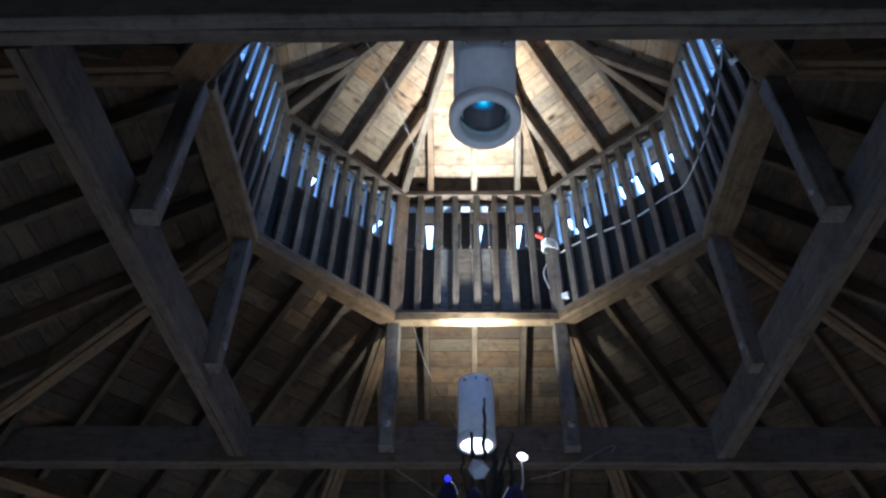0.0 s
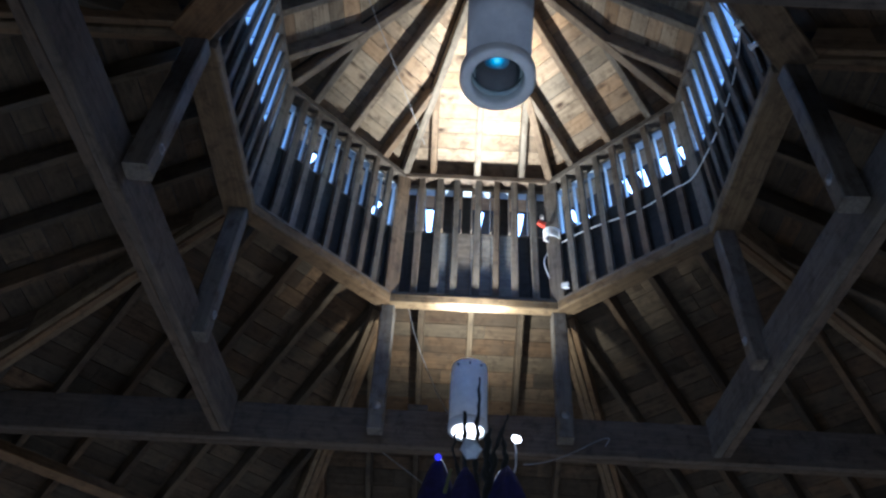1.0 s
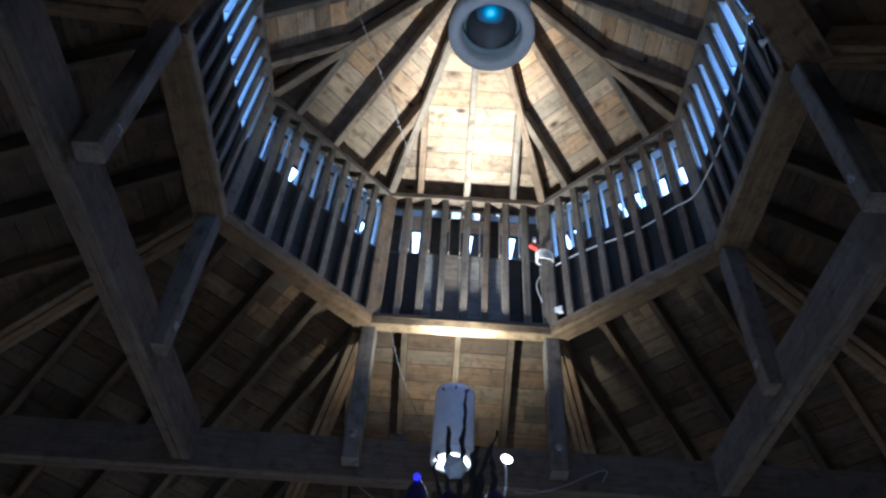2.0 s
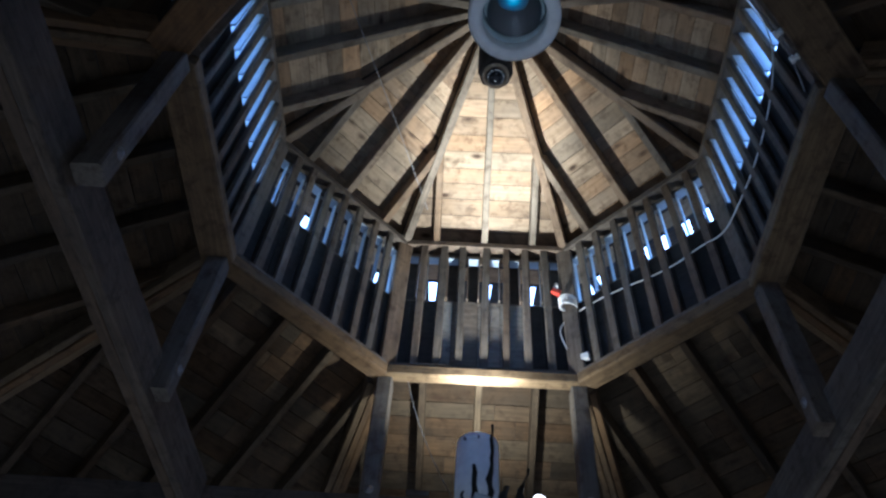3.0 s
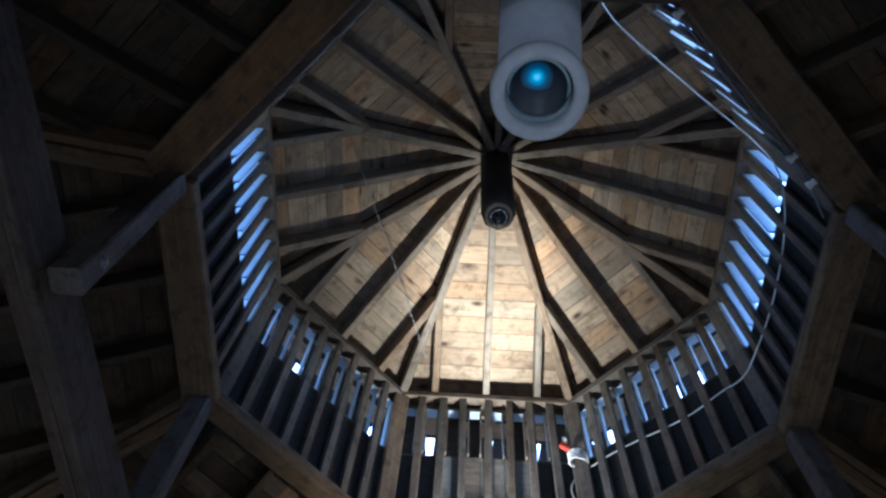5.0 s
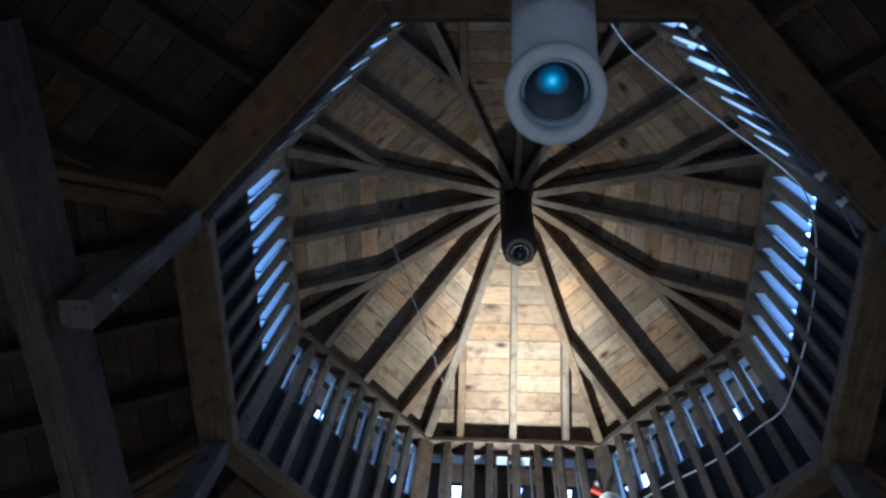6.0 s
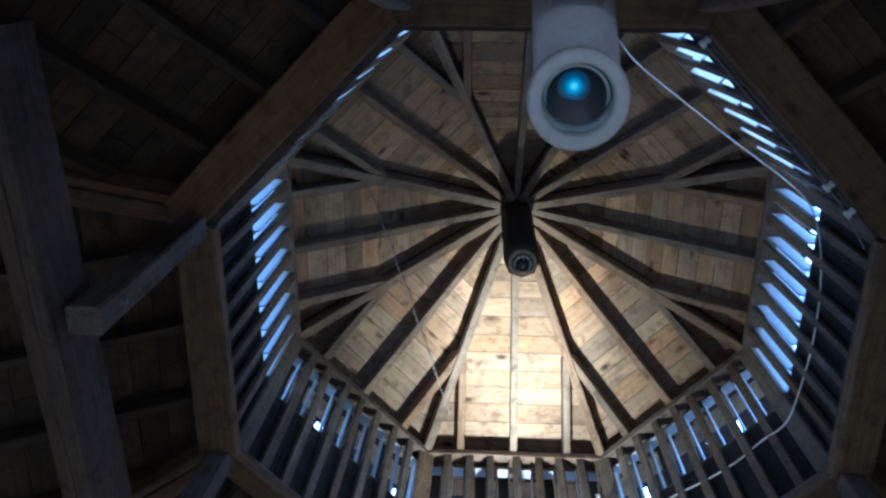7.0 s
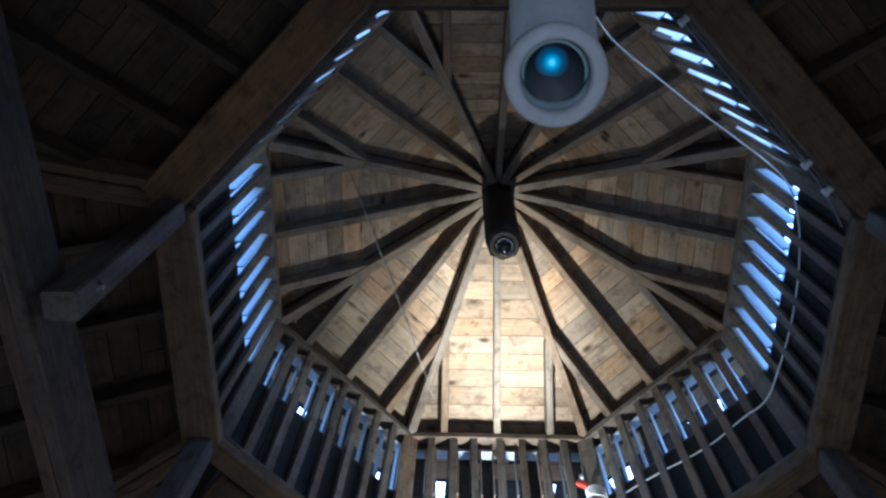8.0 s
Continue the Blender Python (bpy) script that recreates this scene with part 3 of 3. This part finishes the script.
# ---- cylinder lamps ----
def cylinder_lamp(at, lit, r, h, lean=0.0):
    label = "white enamel cylinder lamp glowing at its open foot" if lit else "white enamel cylinder lamp with a dark glass lens"
    lamp = empty("cylinder_lamp", label, "lamp", "cylinder lamps", at=at)

    def sheared(bm):
        for v in bm.verts:
            v.co.y -= lean * min(max(0.0, v.co.z), 0.34)
        return bm

    bm = bmesh.new()
    lathe(bm, [(r, 0.03), (r, 0.34), (r, h - 0.06), (r - 0.004, h - 0.05), (r - 0.016, h - 0.05), (r - 0.016, 0.34), (r - 0.016, 0.03)], 56, True)
    part("housing", sheared(bm), M_WHITE, lamp)
    bm = bmesh.new()
    lathe(bm, [(r - 0.004, h - 0.07), (r - 0.004, h), (r - 0.014, h), (r - 0.014, h - 0.07)], 56, True)
    part("collar", sheared(bm), M_WHITE, lamp, "narrower white collar at the top")
    # dark blocks added in place of the slots cut in the housing
    for a in (-2.2, -1.57, -0.95):
        bm = bmesh.new()
        bar(bm, 0.02, 0.016, 0.02, 0.002)
        part("slot_block", bm, M_STEEL, lamp, "small dark block standing in for a slot in the housing", Matrix.Translation((r * math.cos(a), r * math.sin(a) - lean * 0.20, 0.2 if lean else h - 0.055)) @ Matrix.Rotation(a, 4, 'Z'))
    bm = bmesh.new()
    fl = 0.024 if not lit else 0.004
    lathe(bm, [(r + 0.002, 0.06), (r + fl, 0.04), (r + fl, -0.01), (r + fl - 0.01, -0.02), (r - 0.020, -0.02), (r - 0.028, -0.012), (r - 0.030, 0.035), (r - 0.014, 0.05)], 64, True)
    part("rim", bm, M_RIM, lamp, "pale rounded rim")
    bm = bmesh.new()
    if lit:
        lathe(bm, [(r - 0.018, 0.03), (r - 0.03, 0.16), (r - 0.06, 0.26), (0.03, 0.30), (0.001, 0.30)], 48)
        part("reflector", bm, M_REFLECT, lamp, "bright white reflector")
        bm = bmesh.new()
        bmesh.ops.create_uvsphere(bm, u_segments=20, v_segments=14, radius=0.05)
        part("bulb", bm, M_BULB, lamp, "glowing white bulb", pose(0, 0, 0.14))
    else:
        lathe(bm, [(r - 0.030, 0.03), (r - 0.034, 0.06), (r - 0.045, 0.10), (r - 0.075, 0.13), (0.001, 0.14)], 48)
        part("reflector", sheared(bm), M_INNER, lamp, "dark bluish inner reflector")
        bm = bmesh.new()
        n = 10
        lathe(bm, [((r - 0.030) * math.sin(math.pi / 2 * i / n) + 0.0005, 0.035 - 0.03 * math.cos(math.pi / 2 * i / n)) for i in range(n + 1)], 48)
        part("lens", bm, M_LENS, lamp, "bulging clear glass lens").visible_shadow = False
        bm = bmesh.new()
        lathe(bm, [(r - 0.046, 0.04), (r - 0.034, 0.036), (r - 0.036, 0.052), (r - 0.046, 0.055)], 48, True)
        part("inner_ring", bm, M_RIM, lamp, "pale inner ring behind the lens")
        bm = bmesh.new()
        lathe(bm, [(0.001, 0.0), (0.02, 0.0), (0.04, 0.0), (0.06, 0.0)], 32)
        part("led_disc", bm, M_CYAN, lamp, "glowing cyan lamp disc", pose(-0.005, -0.03, 0.10))
    return lamp


lamp_off = cylinder_lamp((-0.048, -1.935, 4.443), False, 0.150, 0.42, 0.87)
lamp_on = cylinder_lamp(LAMP2, True, 0.163, 0.62)


# ---- decorated pole with dark stems, crystal and small bulb ----
def stem(name, pts, r0, r1, material, parent, label="", lumps=0.4, seed=0.0):
    """A gnarled stalk through pts."""
    bm = bmesh.new()
    pts = [Vector(p) for p in pts]
    dense = []
    for a, b in zip(pts, pts[1:]):
        dense += [a.lerp(b, i / 7) for i in range(7)]
    dense.append(pts[-1])
    rings = []
    for i, p in enumerate(dense):
        t = i / (len(dense) - 1)
        r = (r0 + (r1 - r0) * t) * (1 + lumps * noise.noise((i * 0.9 + seed, seed, 0.3)) * 2)
        j = Vector((noise.noise((i * 0.5, seed, 1)), noise.noise((i * 0.5, seed, 7)), 0)) * r0 * 0.8
        rings.append([bm.verts.new(p + j + Vector((r * math.cos(a), r * math.sin(a), 0.3 * r * math.sin(a)))) for a in (q * math.pi / 4 for q in range(8))])
    for a, b in zip(rings, rings[1:]):
        for q in range(8):
            bm.faces.new((a[q], a[(q + 1) % 8], b[(q + 1) % 8], b[q])).smooth = True
    bm.faces.new(rings[0])
    bm.faces.new(rings[-1])
    bmesh.ops.recalc_face_normals(bm, faces=bm.faces[:])
    return part(name, bm, material, parent, label)


def drape(name, at, r, h, parent, seed, label):
    """A hanging cone of folded cloth."""
    bm = bmesh.new()
    n, rows = 36, 10
    rings = []
    for i in range(rows + 1):
        t = i / rows
        rr = 0.012 + r * t ** 0.7
        rings.append([bm.verts.new((rr * (1 + 0.22 * t * math.sin(5 * a + seed) + 0.15 * noise.noise((3 * math.cos(a), 3 * math.sin(a), t * 2 + seed))) * math.cos(a),
                                    rr * (1 + 0.22 * t * math.sin(5 * a + seed)) * math.sin(a), -h * t)) for a in (2 * math.pi * q / n for q in range(n))])
    for a, b in zip(rings, rings[1:]):
        for q in range(n):
            bm.faces.new((a[q], a[(q + 1) % n], b[(q + 1) % n], b[q])).smooth = True
    bm.faces.new(rings[0])
    bm.faces.new(rings[-1])
    bmesh.ops.recalc_face_normals(bm, faces=bm.faces[:])
    return part(name, bm, M_VELVET, parent, label, pose(*at))


M_VELVET = plain("blue_velvet", (0.018, 0.012, 0.075), 0.8, 0.0, 0.4, 25.0)
M_STEM = plain("dark_stem", (0.022, 0.022, 0.016), 0.85, 0.0, 0.5, 40.0)
M_CRYSTAL = plain("crystal", (0.80, 0.87, 0.98), 0.15, 0.0, 0.15, 9.0)
M_SPOT = glow("small_bulb", (1.0, 0.90, 0.72), 0.4)
M_BLUE = glow("blue_light", (0.08, 0.06, 1.0), 0.045)
M_OLIVE = plain("olive_leaf", (0.16, 0.17, 0.06), 0.7)
pole = empty("decorated_pole", "tall pole dressed with dark stems, blue velvet and a pale crystal", "decoration", at=(-0.063, 0.019, 0.221))
pole.scale = (0.85, 0.85, 0.85)
bm = bmesh.new()
lathe(bm, [(0.001, -0.26), (0.22, -0.26), (0.22, -0.23), (0.05, -0.20), (0.045, 3.62), (0.001, 3.62)], 20)
part("shaft", bm, M_STEM, pole)
for i, (pts, r0, r1) in enumerate((
        ([(0.06, 0, 3.6), (0.03, 0, 3.95), (0.045, 0, 4.25), (0.055, 0.01, 4.58)], 0.028, 0.012),
        ([(-0.02, 0, 3.6), (-0.04, 0, 4.0), (-0.055, 0, 4.29)], 0.03, 0.014),
        ([(0.0, 0.02, 3.6), (-0.12, 0, 3.98), (-0.10, 0, 4.12)], 0.018, 0.008),
        ([(0.10, 0, 3.6), (0.16, 0, 4.0), (0.255, 0.02, 4.30)], 0.04, 0.010),
        ([(0.18, 0, 3.6), (0.24, 0, 3.95), (0.20, 0, 4.15)], 0.045, 0.012),
        ([(0.12, 0.03, 3.7), (0.11, 0.02, 4.0), (0.14, 0.02, 4.18)], 0.05, 0.02))):
    stem("stem", pts, 0.72 * r0, 0.72 * r1, M_STEM, pole, seed=i * 3.7)
drape("velvet", (-0.21, 0.0, 3.93), 0.17, 0.55, pole, 0.3, "dark blue velvet cone")
drape("velvet", (-0.03, -0.02, 3.86), 0.16, 0.5, pole, 2.3, "dark blue velvet cone")
drape("velvet", (0.24, 0.0, 3.90), 0.19, 0.55, pole, 4.1, "dark blue velvet cone")
bm = bmesh.new()
bmesh.ops.create_icosphere(bm, subdivisions=1, radius=0.075)
for v in bm.verts:
    v.co = v.co * (1 + 0.28 * noise.noise(v.co * 11 + Vector((2, 5, 1))))
    v.co.z *= 0.95
part("crystal", bm, M_CRYSTAL, pole, "pale blue faceted crystal", pose(0.0, -0.16, 3.92, 10, 25, 0))
bm = bmesh.new()
bmesh.ops.create_uvsphere(bm, u_segments=12, v_segments=8, radius=0.022)
part("light", bm, M_BLUE, pole, "small deep blue light", pose(-0.215, -0.05, 3.91))
stem("leaf", [(-0.16, -0.14, 3.62), (-0.13, -0.15, 3.78)], 0.012, 0.008, M_OLIVE, pole, "narrow olive leaf", seed=8.0)
stem("bulb_stem", [(0.26, 0.05, 3.7), (0.31, 0.07, 3.95), (0.31, 0.08, 4.12)], 0.006, 0.006, M_CABLE, pole, "thin pale bulb stem", lumps=0.05)
bm = bmesh.new()
lathe(bm, [(0.001, -0.02), (0.016, -0.018), (0.036, 0.0), (0.034, 0.014), (0.016, 0.024), (0.001, 0.025)], 20)
part("bulb", bm, M_SPOT, pole, "small glowing warm bulb", pose(0.315, 0.08, 4.14, 0, 20, 0))

# ---- cables, plug, boxes and wires ----


def on_wall(pts):
    """Heights of the cable's points, set out between ring, socket and plate."""
    rows = []
    for x, y, z in pts:
        rows.append((x, y, 6.335 + (z - 6.47) * 0.986 if z < 7.56 else 7.41 + (z - 7.56) * 1.34))
    return rows


cable = empty("extension_cable", "long white extension cable draped along the cupola studs", "cable")
tube("cable", on_wall([(0.80, 2.035, 7.36), (0.86, 2.03, 7.26), (1.005, 1.838, 7.24), (1.27, 1.573, 7.18), (1.44, 1.406, 7.12), (1.64, 1.20, 7.08), (1.81, 1.033, 7.13), (1.95, 0.85, 7.06),
               (2.00, 0.62, 7.09), (2.01, 0.30, 7.04), (2.01, 0.05, 7.03), (2.01, -0.25, 7.06), (2.00, -0.55, 7.16), (1.97, -0.78, 7.34), (1.90, -0.86, 7.72), (1.69, -1.00, 7.80), (1.40, -1.20, 7.80), (1.10, -1.42, 7.78), (0.85, -1.60, 7.80), (0.68, -1.75, 7.88), (0.55, -1.97, 8.01)]), 0.006, M_CABLE, cable)
tube("cable", on_wall([(0.83, 2.02, 7.28), (0.73, 2.02, 7.10), (0.71, 2.02, 6.98), (0.77, 2.02, 6.78), (0.80, 2.02, 6.64), (0.88, 2.01, 6.60), (0.93, 2.01, 6.70)]), 0.006, M_CABLE, cable)
for i in range(6):
    pts = []
    for q in range(17):
        a = 2 * math.pi * q / 16
        pts.append((0.801 + 0.085 * math.cos(a), 1.95 + 0.05 * math.sin(a), 7.144 + i * 0.022 + 0.01 * math.sin(2 * a + i)))
    tube("coil", pts, 0.006, M_CABLE, cable, "wound loop of white cable")
plug = empty("socket_box", "small red plastic socket with a white cap by the cable coil", "socket", at=(0.713, 1.99, 7.41))
bm = bmesh.new()
bar(bm, 0.09, 0.05, 0.07, 0.012)
part("body", bm, M_RED, plug, matrix=pose(-0.05, 0, 0, 0, 20, 10))
bm = bmesh.new()
lathe(bm, [(0.001, 0.0), (0.02, 0.0), (0.02, 0.06), (0.012, 0.075), (0.001, 0.075)], 14)
part("cap", bm, M_CABLE, plug, "white cap", pose(0.0, 0, 0.035))
bm = bmesh.new()
bar(bm, 0.07, 0.05, 0.08, 0.015)
tagged(link_mesh("junction_box", bm, M_CABLE, matrix=pose(0.88, 1.99, 6.52, 0, 0, -30)), "small pale junction box at the foot of a corner post", "box")
bm = bmesh.new()
bar(bm, 0.18, 0.08, 0.06, 0.006)
tagged(link_mesh("beam_box", bm, M_TIE, matrix=pose(-0.57, BEAM_IN + 0.05, BEAM_Z1 + 0.035)), "flat grey metal box lying on the tie beam", "box")
for pts in ([(-0.66, 2.10, 6.33), (-0.60, 2.12, 6.05), (-0.42, 2.06, 5.50), (-0.17, 1.98, 4.92), (-0.10, 1.86, 4.86)],
            [(-1.41, -0.53, 8.62), (-1.20, 0.06, 8.55), (-0.97, 0.70, 8.47), (-0.74, 1.37, 8.38), (-0.61, 1.72, 8.30)],
            [(-1.00, 2.42, 5.00), (-0.70, 2.5, 4.82), (-0.41, 2.6, 4.66), (-0.10, 2.6, 4.40)],
            [(1.20, 2.31, 4.93), (1.18, 1.5, 4.67), (0.57, 1.3, 4.22), (0.30, 0.6, 3.85)]):
    tagged(tube("wire", pts, 0.004, M_WIRE), "thin slack grey wire under the roof", "wire", "wires")

line = empty("knob_line", "old wire strung on white porcelain knobs along the ring beam", "wire")
for kx, ky, kz in ((0.855, -1.96, 6.31), (1.667, -1.15, 6.31), (1.815, -0.99, 6.31)):
    bm = bmesh.new()
    lathe(bm, [(0.001, 0.03), (0.016, 0.03), (0.024, 0.02), (0.016, 0.005), (0.026, -0.012), (0.026, -0.03), (0.001, -0.03)], 16)
    part("knob", bm, M_RIM, line, "white porcelain knob", pose(kx, ky, kz, 90, 0, 45))
tube("wire", [(0.855, -1.95, 6.33), (1.10, -1.70, 6.335), (1.40, -1.40, 6.33), (1.667, -1.14, 6.335), (1.815, -0.98, 6.34), (1.96, -0.75, 6.35)], 0.006, M_WIRE, line)
